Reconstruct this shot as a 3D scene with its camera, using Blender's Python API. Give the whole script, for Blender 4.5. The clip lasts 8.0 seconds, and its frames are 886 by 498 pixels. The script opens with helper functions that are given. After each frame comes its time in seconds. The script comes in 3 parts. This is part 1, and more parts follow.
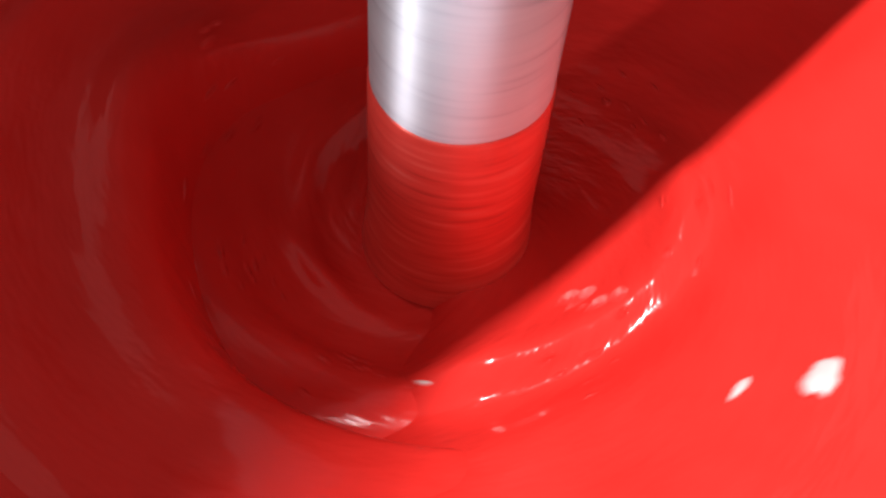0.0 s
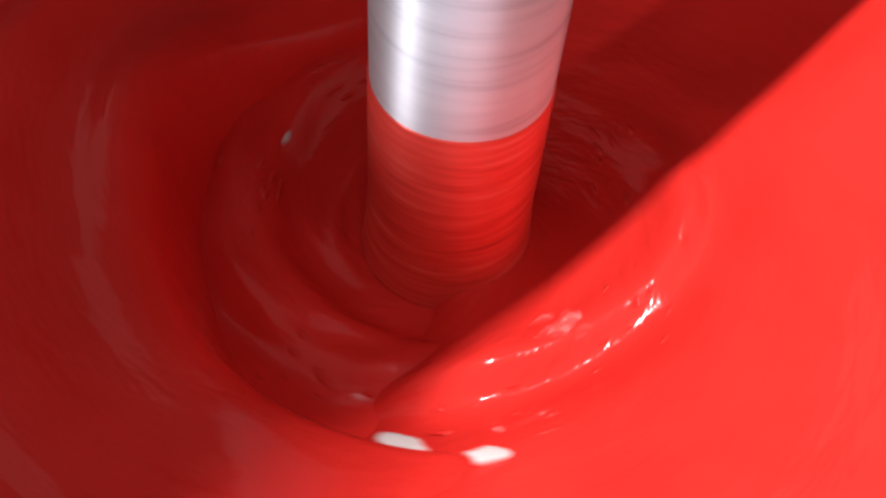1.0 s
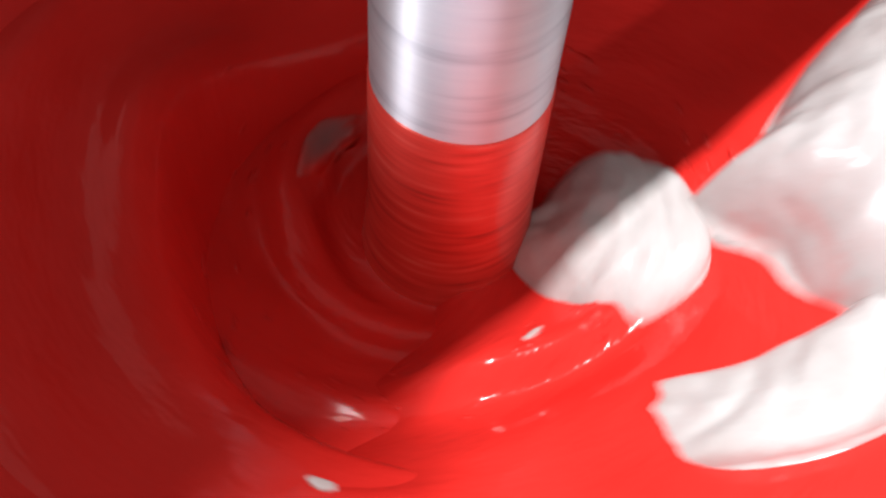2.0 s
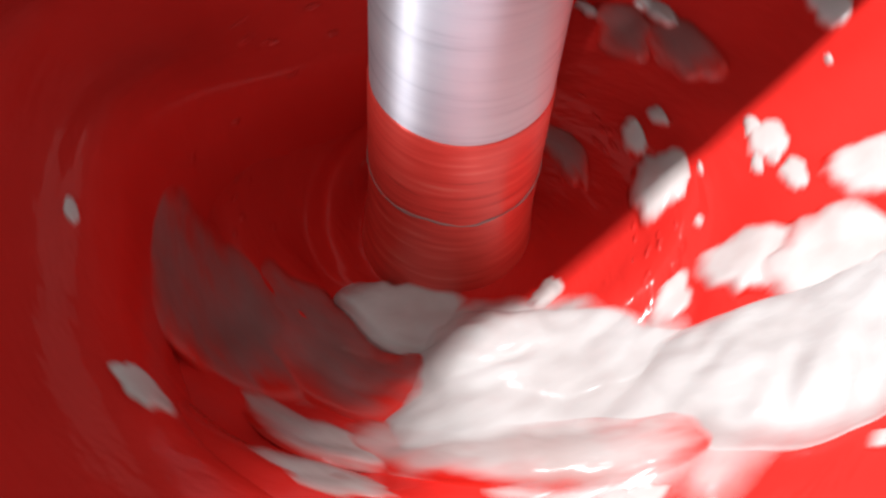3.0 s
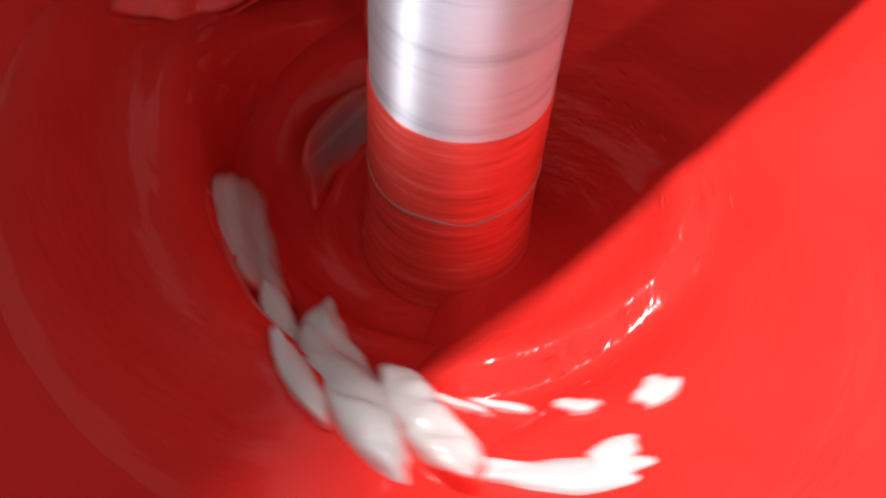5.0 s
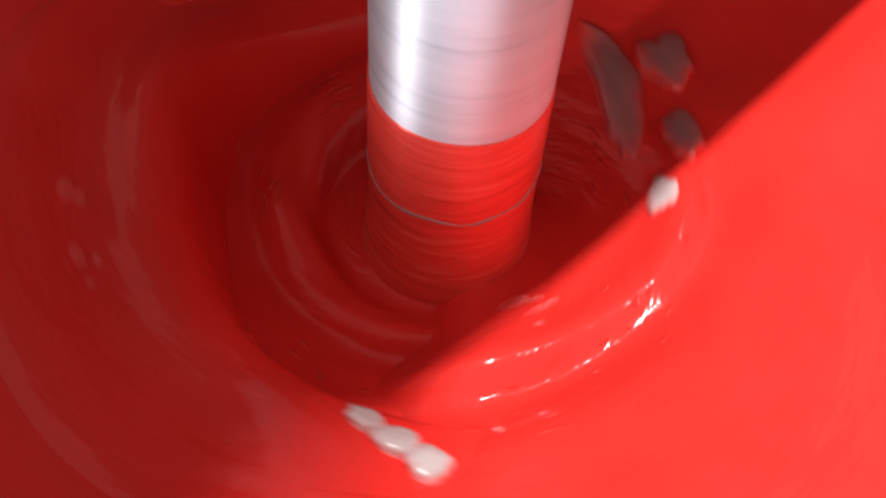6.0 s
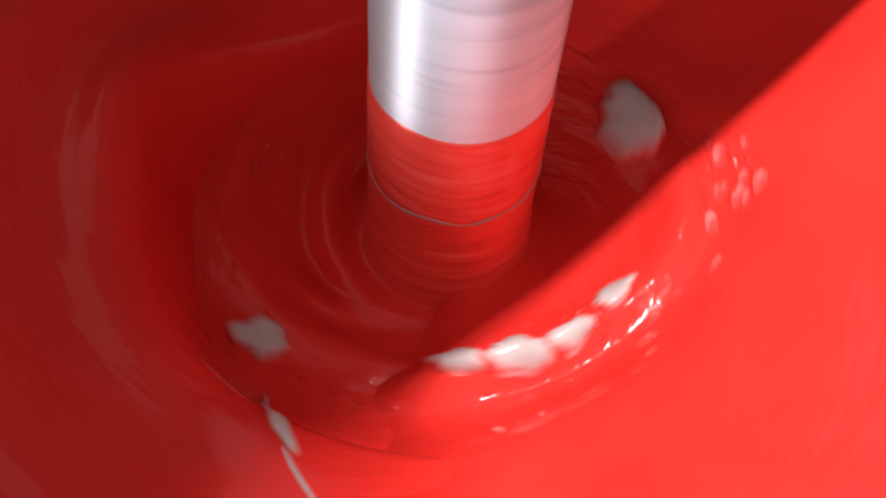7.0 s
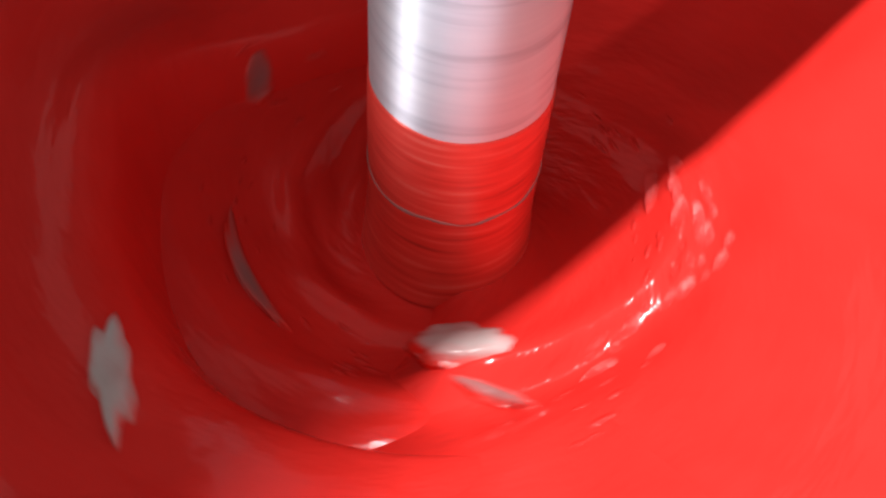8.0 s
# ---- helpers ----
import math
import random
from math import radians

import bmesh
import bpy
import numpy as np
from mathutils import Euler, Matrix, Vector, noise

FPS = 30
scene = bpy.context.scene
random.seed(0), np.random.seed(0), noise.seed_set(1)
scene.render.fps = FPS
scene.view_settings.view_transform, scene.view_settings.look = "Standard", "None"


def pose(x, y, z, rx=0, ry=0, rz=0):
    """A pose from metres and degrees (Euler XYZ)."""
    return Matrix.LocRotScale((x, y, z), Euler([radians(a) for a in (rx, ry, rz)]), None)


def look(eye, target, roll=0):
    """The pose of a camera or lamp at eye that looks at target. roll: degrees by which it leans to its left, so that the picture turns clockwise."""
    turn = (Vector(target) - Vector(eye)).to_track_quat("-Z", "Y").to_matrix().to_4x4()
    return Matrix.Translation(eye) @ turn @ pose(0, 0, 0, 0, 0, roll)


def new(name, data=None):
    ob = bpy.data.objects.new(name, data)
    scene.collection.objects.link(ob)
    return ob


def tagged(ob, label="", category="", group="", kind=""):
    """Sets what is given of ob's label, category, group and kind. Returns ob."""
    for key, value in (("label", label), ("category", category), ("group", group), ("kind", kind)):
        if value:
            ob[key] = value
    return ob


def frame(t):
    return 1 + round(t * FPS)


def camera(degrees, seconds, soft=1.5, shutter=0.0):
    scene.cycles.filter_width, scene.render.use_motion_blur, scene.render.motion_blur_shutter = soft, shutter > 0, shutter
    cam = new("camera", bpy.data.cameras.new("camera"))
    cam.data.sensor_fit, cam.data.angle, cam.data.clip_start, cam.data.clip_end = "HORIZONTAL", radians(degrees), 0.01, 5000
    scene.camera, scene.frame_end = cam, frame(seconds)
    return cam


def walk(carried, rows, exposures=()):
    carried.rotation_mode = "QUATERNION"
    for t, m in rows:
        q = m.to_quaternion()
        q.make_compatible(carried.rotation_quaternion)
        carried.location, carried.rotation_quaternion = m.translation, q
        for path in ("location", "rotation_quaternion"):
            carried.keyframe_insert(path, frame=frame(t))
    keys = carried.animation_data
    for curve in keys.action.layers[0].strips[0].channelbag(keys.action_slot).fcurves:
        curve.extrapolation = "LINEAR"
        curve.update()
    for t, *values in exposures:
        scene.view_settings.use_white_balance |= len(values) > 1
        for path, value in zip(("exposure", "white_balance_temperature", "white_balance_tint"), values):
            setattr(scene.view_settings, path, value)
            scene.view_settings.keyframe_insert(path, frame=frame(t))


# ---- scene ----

# Metres. The mixer shaft stands on the z axis, 50 mm across; z = 0 is the bottom of the vortex.
# Angles: 0 is +x, the camera stands on the -y side, the paint turns clockwise seen from above.

# ---- camera ----
cam = camera(47.1, 8.0, soft=2.3, shutter=0.8)
EYE = pose(0, -0.1874, 0.2723, 90 - 57.18, 0, 0.19) @ pose(0, 0, 0, 0, 0, 5.49)
walk(cam, [(0, EYE), (8, EYE)], [(0, -0.10), (1.2, -0.12), (2.0, -0.12), (2.5, -0.12), (2.9, -0.16), (3.9, -0.14), (4.7, -0.05), (6.0, 0.06), (8.0, 0.02)])

# ---- light ----
world = bpy.data.worlds.new("workshop")
scene.world = world
world.use_nodes = True
world.node_tree.nodes["Background"].inputs["Color"].default_value = (1.0, 0.94, 0.91, 1)
world.node_tree.nodes["Background"].inputs["Strength"].default_value = 0.47


def lamp(name, eye, target, watts, sx, sy, colour):
    data = bpy.data.lights.new(name, "AREA")
    data.shape, data.size, data.size_y, data.energy, data.color = "RECTANGLE", sx, sy, watts, colour
    ob = new(name, data)
    ob.matrix_world = look(eye, target)
    return ob


lamp("inspection_lamp", (0.102, -0.098, 1.25), (0.06, -0.06, 0.03), 25, 0.05, 0.05, (1.0, 0.97, 0.97))
lamp("side_lamp", (-0.75, -0.50, 0.33), (0, 0, 0.08), 4.0, 0.05, 0.11, (0.95, 0.97, 1.0))
# Unseen fill added to brighten the steel; the vessel rim keeps it off paint.
lamp("shaft_fill", (-0.12, -1.05, 0.30), (0, 0, 0.08), 7.4, 1.4, 0.40, (0.89, 0.91, 1.0))


# ---- materials ----
def node_material(name):
    mat = bpy.data.materials.new(name)
    mat.use_nodes = True
    nt = mat.node_tree
    return mat, nt, nt.nodes["Principled BSDF"]


def noise_tex(nt, scale, detail=4, stretch=None, rough=0.55):
    tc = nt.nodes.new("ShaderNodeTexCoord")
    n = nt.nodes.new("ShaderNodeTexNoise")
    n.inputs["Scale"].default_value = scale
    n.inputs["Detail"].default_value = detail
    n.inputs["Roughness"].default_value = rough
    if stretch:
        mp = nt.nodes.new("ShaderNodeMapping")
        mp.inputs["Scale"].default_value = stretch
        nt.links.new(tc.outputs["Object"], mp.inputs["Vector"])
        nt.links.new(mp.outputs["Vector"], n.inputs["Vector"])
    else:
        nt.links.new(tc.outputs["Object"], n.inputs["Vector"])
    return n


def ramp(nt, src, stops):
    r = nt.nodes.new("ShaderNodeValToRGB")
    e = r.color_ramp.elements
    e[0].position, e[0].color = stops[0][0], (*stops[0][1], 1)
    e[1].position, e[1].color = stops[-1][0], (*stops[-1][1], 1)
    for p, c in stops[1:-1]:
        k = e.new(p)
        k.color = (*c, 1)
    nt.links.new(src, r.inputs["Fac"])
    return r


def bump(nt, bsdf, src, strength, dist):
    b = nt.nodes.new("ShaderNodeBump")
    b.inputs["Strength"].default_value = strength
    b.inputs["Distance"].default_value = dist
    nt.links.new(src, b.inputs["Height"])
    nt.links.new(b.outputs["Normal"], bsdf.inputs["Normal"])


def swirl_coords(nt, across, along, twist):
    """Texture coordinates drawn out along the swirl about the z axis: radius, and the angle twisted into a spiral."""
    tc = nt.nodes.new("ShaderNodeTexCoord")
    xyz = nt.nodes.new("ShaderNodeSeparateXYZ")
    nt.links.new(tc.outputs["Object"], xyz.inputs[0])

    def calc(op, a, b=None):
        m = nt.nodes.new("ShaderNodeMath")
        m.operation = op
        for k, v in enumerate((a, b)):
            if v is None:
                continue
            if isinstance(v, (int, float)):
                m.inputs[k].default_value = v
            else:
                nt.links.new(v, m.inputs[k])
        return m.outputs[0]
    x, y = xyz.outputs[0], xyz.outputs[1]
    r = calc("SQRT", calc("ADD", calc("MULTIPLY", x, x), calc("MULTIPLY", y, y)))
    a = calc("ADD", calc("ARCTAN2", y, x), calc("MULTIPLY", calc("LOGARITHM", r, 2.718), twist))
    out = nt.nodes.new("ShaderNodeCombineXYZ")
    nt.links.new(calc("MULTIPLY", r, across), out.inputs[0])
    nt.links.new(calc("MULTIPLY", calc("COSINE", a), along), out.inputs[1])
    nt.links.new(calc("MULTIPLY", calc("SINE", a), along), out.inputs[2])
    return out.outputs[0]


def red_paint_material(name="wet_red_paint", rough=0.17, gloss=0.22):
    mat, nt, b = node_material(name)
    big = noise_tex(nt, 14, 3)
    col = ramp(nt, big.outputs["Fac"], [(0.3, (0.67, 0.021, 0.016)), (0.7, (0.77, 0.031, 0.025))])
    nt.links.new(col.outputs["Color"], b.inputs["Base Color"])
    b.inputs["Roughness"].default_value = rough
    b.inputs["Specular IOR Level"].default_value = gloss
    streak = nt.nodes.new("ShaderNodeTexNoise")
    streak.inputs["Scale"].default_value = 1.0
    streak.inputs["Detail"].default_value = 3.0
    nt.links.new(swirl_coords(nt, 80, 3.5, 1.2), streak.inputs["Vector"])
    drops = noise_tex(nt, 190, 2)
    patch = noise_tex(nt, 22, 2)
    some = ramp(nt, patch.outputs["Fac"], [(0.52, (0, 0, 0)), (0.66, (1, 1, 1))])
    chop = nt.nodes.new("ShaderNodeMath")
    chop.operation = "MULTIPLY"
    nt.links.new(drops.outputs["Fac"], chop.inputs[0])
    nt.links.new(some.outputs["Color"], chop.inputs[1])
    both = nt.nodes.new("ShaderNodeMath")
    both.operation = "MULTIPLY_ADD"
    nt.links.new(chop.outputs[0], both.inputs[0])
    both.inputs[1].default_value = 0.12
    nt.links.new(streak.outputs["Fac"], both.inputs[2])
    bump(nt, b, both.outputs[0], 0.35, 0.004)
    return mat


def white_paint_material(name="wet_white_paint", tone=1.0, warm=1.0, mixed=0.40, clear=0.0, blotch=0.55, pink=1.0, fade=3.0, soft=0.0):
    """White paint, stained pink, with red drawn into its rim and in streaks along the flow."""
    mat, nt, b = node_material(name)
    n = noise_tex(nt, 30, 4)
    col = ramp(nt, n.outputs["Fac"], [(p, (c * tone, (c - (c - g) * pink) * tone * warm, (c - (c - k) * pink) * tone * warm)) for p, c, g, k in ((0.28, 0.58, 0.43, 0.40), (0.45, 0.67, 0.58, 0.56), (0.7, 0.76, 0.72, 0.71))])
    streak = noise_tex(nt, 1, 4, (95, 30, 60), 0.6)
    rim = nt.nodes.new("ShaderNodeAttribute")
    rim.attribute_name = "rim"
    pw = nt.nodes.new("ShaderNodeMath")
    pw.operation = "POWER"
    nt.links.new(rim.outputs["Fac"], pw.inputs[0])
    pw.inputs[1].default_value = fade
    calm = nt.nodes.new("ShaderNodeMath")
    calm.operation = "MULTIPLY_ADD"
    nt.links.new(streak.outputs["Fac"], calm.inputs[0])
    calm.inputs[1].default_value, calm.inputs[2].default_value = blotch, 0.5 - 0.5 * blotch
    sm = nt.nodes.new("ShaderNodeMath")
    sm.operation = "MULTIPLY_ADD"
    nt.links.new(pw.outputs[0], sm.inputs[0])
    sm.inputs[1].default_value = mixed
    nt.links.new(calm.outputs[0], sm.inputs[2])
    mask = ramp(nt, sm.outputs[0], [(0.61 + clear - soft, (0, 0, 0)), (0.72 + clear, (0.3, 0.3, 0.3)), (0.84 + clear + soft, (1, 1, 1))])
    mix = nt.nodes.new("ShaderNodeMix")
    mix.data_type = "RGBA"
    nt.links.new(mask.outputs["Color"], mix.inputs[0])
    nt.links.new(col.outputs["Color"], mix.inputs[6])
    mix.inputs[7].default_value = (0.72, 0.026, 0.018, 1)
    nt.links.new(mix.outputs[2], b.inputs["Base Color"])
    b.inputs["Roughness"].default_value = 0.20
    b.inputs["Specular IOR Level"].default_value = 0.35
    fine = noise_tex(nt, 90, 4)
    bump(nt, b, fine.outputs["Fac"], 0.6, 0.0018)
    return mat


def steel_material():
    mat, nt, b = node_material("brushed_steel")
    b.inputs["Metallic"].default_value = 1.0
    streak = noise_tex(nt, 40, 6, (0.5, 0.5, 6.0))
    col = ramp(nt, streak.outputs["Fac"], [(0.28, (0.60, 0.59, 0.66)), (0.45, (0.80, 0.79, 0.86)), (0.8, (0.88, 0.87, 0.93))])
    nt.links.new(col.outputs["Color"], b.inputs["Base Color"])
    b.inputs["Roughness"].default_value = 0.58
    b.inputs["Anisotropic"].default_value = 0.8
    b.inputs["Anisotropic Rotation"].default_value = 0.25
    t = nt.nodes.new("ShaderNodeTangent")
    t.direction_type, t.axis = "RADIAL", "Z"
    nt.links.new(t.outputs["Tangent"], b.inputs["Tangent"])
    bump(nt, b, streak.outputs["Fac"], 0.08, 0.0003)
    return mat


def coat_material():
    """A thin film of red paint through which the brushed steel still shines."""
    mat, nt, b = node_material("thin_red_paint_film")
    streak = noise_tex(nt, 45, 6, (0.9, 0.9, 7.0), 0.65)
    col = ramp(nt, streak.outputs["Fac"], [(0.28, (0.40, 0.030, 0.022)), (0.42, (0.74, 0.048, 0.034)), (0.58, (0.84, 0.080, 0.058)), (0.74, (0.86, 0.26, 0.21))])
    nt.links.new(col.outputs["Color"], b.inputs["Base Color"])
    b.inputs["Metallic"].default_value = 0.35
    b.inputs["Roughness"].default_value = 0.42
    b.inputs["Anisotropic"].default_value = 0.7
    b.inputs["Anisotropic Rotation"].default_value = 0.25
    b.inputs["Coat Weight"].default_value = 0.35
    b.inputs["Coat Roughness"].default_value = 0.25
    t = nt.nodes.new("ShaderNodeTangent")
    t.direction_type, t.axis = "RADIAL", "Z"
    nt.links.new(t.outputs["Tangent"], b.inputs["Tangent"])
    bump(nt, b, streak.outputs["Fac"], 0.12, 0.0005)
    return mat


def vessel_material():
    mat, nt, b = node_material("stained_vessel_steel")
    n = noise_tex(nt, 9, 5)
    col = ramp(nt, n.outputs["Fac"], [(0.3, (0.025, 0.022, 0.022)), (0.7, (0.055, 0.050, 0.050))])
    nt.links.new(col.outputs["Color"], b.inputs["Base Color"])
    b.inputs["Metallic"].default_value = 0.0
    b.inputs["Roughness"].default_value = 0.65
    return mat


MASS = white_paint_material("thick_white_paint", 0.83, 1.0, 0.24, 0.09, 0.5, 0.35)
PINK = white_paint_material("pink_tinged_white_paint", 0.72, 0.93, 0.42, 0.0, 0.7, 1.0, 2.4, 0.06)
# Thinned over red, and darkened further: shade is put into this white's colour.
SHADED_FILM = white_paint_material("shaded_thin_paint", 0.44, 0.50, 0.44, -0.04, 0.9, 1.0, 1.7, 0.14)
DRYING = white_paint_material("drying_pink_paint", 0.52, 0.62, 0.1)
# Rougher, glossier red that widens the glints of the tilted crests.
GLINT_RED = red_paint_material("glinting_red_paint", 0.30, 0.5)
RED, WHITE, STEEL, COAT, VESSEL = red_paint_material(), white_paint_material("wet_white_paint", 0.93, 1.0, 0.4, 0.0, 0.55, 0.7), steel_material(), coat_material(), vessel_material()


def mesh_object(name, verts, faces, material, smooth=True, parent=None, label=""):
    me = bpy.data.meshes.new(name)
    me.from_pydata(verts, [], faces)
    me.materials.append(material)
    me.polygons.foreach_set("use_smooth", [smooth] * len(me.polygons))
    me.update()
    ob = new(name, me)
    if parent:
        ob.parent = parent
    if label:
        tagged(ob, label)
    return ob


def lathe(profile, n, wob=None):
    """Verts and faces of a profile of (r, z) turned about z, closed round."""
    verts, faces = [], []
    for i, (r, z) in enumerate(profile):
        for j in range(n):
            a = 2 * math.pi * j / n
            dz = wob(i, a) if wob else 0
            verts.append((r * math.cos(a), r * math.sin(a), z + dz))
    for i in range(len(profile) - 1):
        for j in range(n):
            k = (j + 1) % n
            faces.append((i * n + j, i * n + k, (i + 1) * n + k, (i + 1) * n + j))
    return verts, faces


# ---- structure: the vessel, an added shadow plate ----
def smooth(a, b, x):
    t = min(1, max(0, (x - a) / (b - a)))
    return t * t * (3 - 2 * t)


def base(r):
    """Height of the paint's mean funnel at the radius r."""
    s = 0.42 * (r - 0.030)
    return s if r < 0.11 else 0.42 * 0.08 + 0.42 * (r - 0.11) - 0.9 * (r - 0.11) ** 2


def vessel():
    v, f = lathe([(0.262, -0.20), (0.262, 0.13), (0.266, 0.132), (0.27, 0.13), (0.27, -0.20)], 96)
    tagged(mesh_object("vessel_wall", v, f, VESSEL), "dull dark steel wall of the round mixing vessel", kind="structure")
    v, f = lathe([(0.27, -0.20), (0.0001, -0.20), (0.0001, -0.205), (0.27, -0.205)], 96)
    tagged(mesh_object("vessel_floor", v, f, VESSEL), "dull dark steel bottom of the mixing vessel", kind="structure")


def shadow_plate():
    """Unseen folded plate added over the shaft's far side; its straight edge throws shadow."""
    tilt = 0.08
    n = Vector((0.719, -0.695, 0))
    d = Vector((0.695, 0.719, 0))
    edge = [n * (0.043 + more + tilt * (h - 0.03)) + d * s + Vector((0, 0, h))
            for s, h, more in ((0.32, 0.09, 0), (0.01, 0.165, 0), (-0.038, 0.28, 0.001), (-0.032, 0.70, 0.0065), (-0.098, 0.94, 0.033))]
    k = len(edge)
    low = edge + [p - n * 1.15 for p in edge]
    up = Vector((0, 0, 0.003))
    verts = [p - up for p in low] + [p + up for p in low]
    faces = []
    for i in range(k - 1):
        faces += [(i, i + 1, k + i + 1, k + i), (2 * k + i, 3 * k + i, 3 * k + i + 1, 2 * k + i + 1)]
    ring = list(range(k)) + list(range(2 * k - 1, k - 1, -1))
    faces += [(i, j, 2 * k + j, 2 * k + i) for i, j in zip(ring, ring[1:] + ring[:1])]
    tagged(mesh_object("shadow_plate", verts, faces, VESSEL, False), "unseen folded dark plate added to cast the shadow", kind="structure")


vessel()
shadow_plate()


# ---- the paint ----
def outer_wave(r, a):
    """Low waves on the outer paint."""
    k = smooth(0.05, 0.08, r)
    lane = 9 * math.log(r / 0.07)
    w = 0.0016 * math.sin(2 * a + lane + 0.6) + 0.0010 * math.sin(3 * a + 1.6 * lane + 2.0) + 0.0004 * math.sin(7 * a + 2.2 * lane)
    w += 0.0012 * (noise.noise(Vector((4 * math.cos(a + 0.5 * lane / 9), 4 * math.sin(a + 0.5 * lane / 9), 16 * r))))
    return k * w


def bearing(a):
    """Degrees from -295 to 65 of an angle in radians."""
    return (math.degrees(a) + 295) % 360 - 295


def outer_height(r, a):
    """The outer paint: open to the vortex on one side, and running smoothly down to the shaft on the other."""
    deg = bearing(a)
    hole = smooth(-290, -240, deg) * (1 - smooth(-142, -72, deg))
    crest = 0.056 + 0.016 * smooth(-70, 20, deg) + 0.006 * smooth(-70, -130, deg)
    span = smooth(-135, -80, deg) * (1 - smooth(-5, 30, deg))
    bulge = 0.0046 * span * math.exp(-((r - crest) / (0.0085 if r < crest else 0.006)) ** 2)
    bulge -= 0.0046 * span * math.exp(-((r - crest - 0.0135) / (0.0065 if r < crest + 0.0135 else 0.009)) ** 2)
    collar = 0.004 * math.exp(-(r - 0.025) / 0.004)
    return base(r) - 0.002 + 0.002 * smooth(0.05, 0.09, r) + outer_wave(r, a) + bulge + collar \
        - 0.042 * hole * (1 - smooth(0.092, 0.110, r)) ** 1.2


def fold_height(r, a):
    """The rolled lip over which the outer paint falls into the vortex: a crescent that lies on the open side."""
    deg = bearing(a)
    back, front = smooth(-240, -184, deg), 1 - smooth(-140, -60, deg)
    edge = 0.080 + 0.0015 * math.sin(radians(deg * 5))
    roll = 0.0100 * back * front ** 1.6 * math.exp(-((r - edge - 0.011) / 0.013) ** 2)
    return base(r) + 0.0012 + 0.5 * outer_wave(r, a) + roll - 0.036 * (1 - smooth(edge - 0.010, edge + 0.006, r)) ** 1.3 \
        - 0.020 * smooth(0.128, 0.170, r) - 0.014 * (1 - back) - 0.0085 * (1 - front)


# seconds, how far and which way (degrees) the fold has been pushed, and how far it has swollen up
FOLD = ((0, 0.007, -130, 0.003), (1.2, 0.008, -120, 0.003), (2.0, 0.012, -90, 0.001), (2.5, 0.022, -95, 0.001), (3.0, 0.030, -100, 0.002), (3.3, 0.014, -105, 0.003),
        (3.6, 0.008, 70, 0.005), (4.0, 0.025, 67, 0.011), (4.5, 0.017, 60, 0.008), (5.2, 0.010, 60, 0.004), (6.0, 0.003, 60, 0.003), (6.5, 0.006, 170, 0.003),
        (7.0, 0.011, -130, 0.002), (7.5, 0.010, -132, 0.002), (8.0, 0.016, -145, 0.002))


def fold_shift(t):
    """x, y, z by which the fold is shifted at t."""
    ts = [q[0] for q in FOLD]
    x = float(np.interp(t, ts, [q[1] * math.cos(radians(q[2])) for q in FOLD]))
    y = float(np.interp(t, ts, [q[1] * math.sin(radians(q[2])) for q in FOLD]))
    return x, y, 0.40 * (x * math.cos(radians(-135)) + y * math.sin(radians(-135))) + float(np.interp(t, ts, [q[3] for q in FOLD]))


def inner_height(r, a):
    lane = 5 * math.log(r / 0.04)
    z = -0.011 + 0.27 * (r - 0.03) + (0.0035 + 0.002 * math.sin(a)) * math.exp(-(r - 0.025) / 0.004)
    k = smooth(0.028, 0.045, r)
    z += k * (0.0034 * math.sin(2 * a + 2 * lane) + 0.0026 * math.sin(a + lane + 1.0) + 0.0005 * math.sin(5 * a + 5 * lane))
    z += k * 0.003 * noise.noise(Vector((2.5 * math.cos(a + 0.3 * lane), 2.5 * math.sin(a + 0.3 * lane), 40 * r)))
    return z - 0.03 * smooth(0.112, 0.124, r)


def polar_sheet(name, height, r0, r1, n, m, power):
    verts, faces = [], []
    for i in range(m + 1):
        r = r0 + (r1 - r0) * (i / m) ** power
        for j in range(n):
            a = 2 * math.pi * j / n
            verts.append((r * math.cos(a), r * math.sin(a), height(r, a)))
    for i in range(m):
        for j in range(n):
            k = (j + 1) % n
            faces.append((i * n + j, (i + 1) * n + j, (i + 1) * n + k, i * n + k))
    return mesh_object(name, verts, faces, RED)


def surface(r, a, t):
    """Height of the paint at the radius r and the angle a (radians), at t seconds."""
    dx, dy, dz = fold_shift(t)
    x, y = r * math.cos(a) - dx, r * math.sin(a) - dy
    rf, af = math.hypot(x, y), math.atan2(y, x)
    fold = fold_height(rf, af) + dz if 0.06 < rf < 0.17 and -292 < bearing(af) < -48 else -1
    return max(outer_height(r, a), fold, inner_height(r, a + radians(88 * t)) if r < 0.124 else -1)


def lean(r, a, t):
    """Degrees of tilt that lay a thing on the paint's slope."""
    rise = (surface(r + 0.003, a, t) - surface(r - 0.003, a, t)) / 0.006
    return -math.degrees(math.atan(min(0.8, max(-0.5, rise))))


outer = polar_sheet("paint_pool", outer_height, 0.0246, 0.261, 360, 150, 1.35)
tagged(outer, "glossy wet red paint swirling round the mixing vessel", "paint")
inner = polar_sheet("vortex", inner_height, 0.0245, 0.124, 260, 84, 1.0)
tagged(inner, "glossy red paint vortex whirling round the steel shaft", "paint")


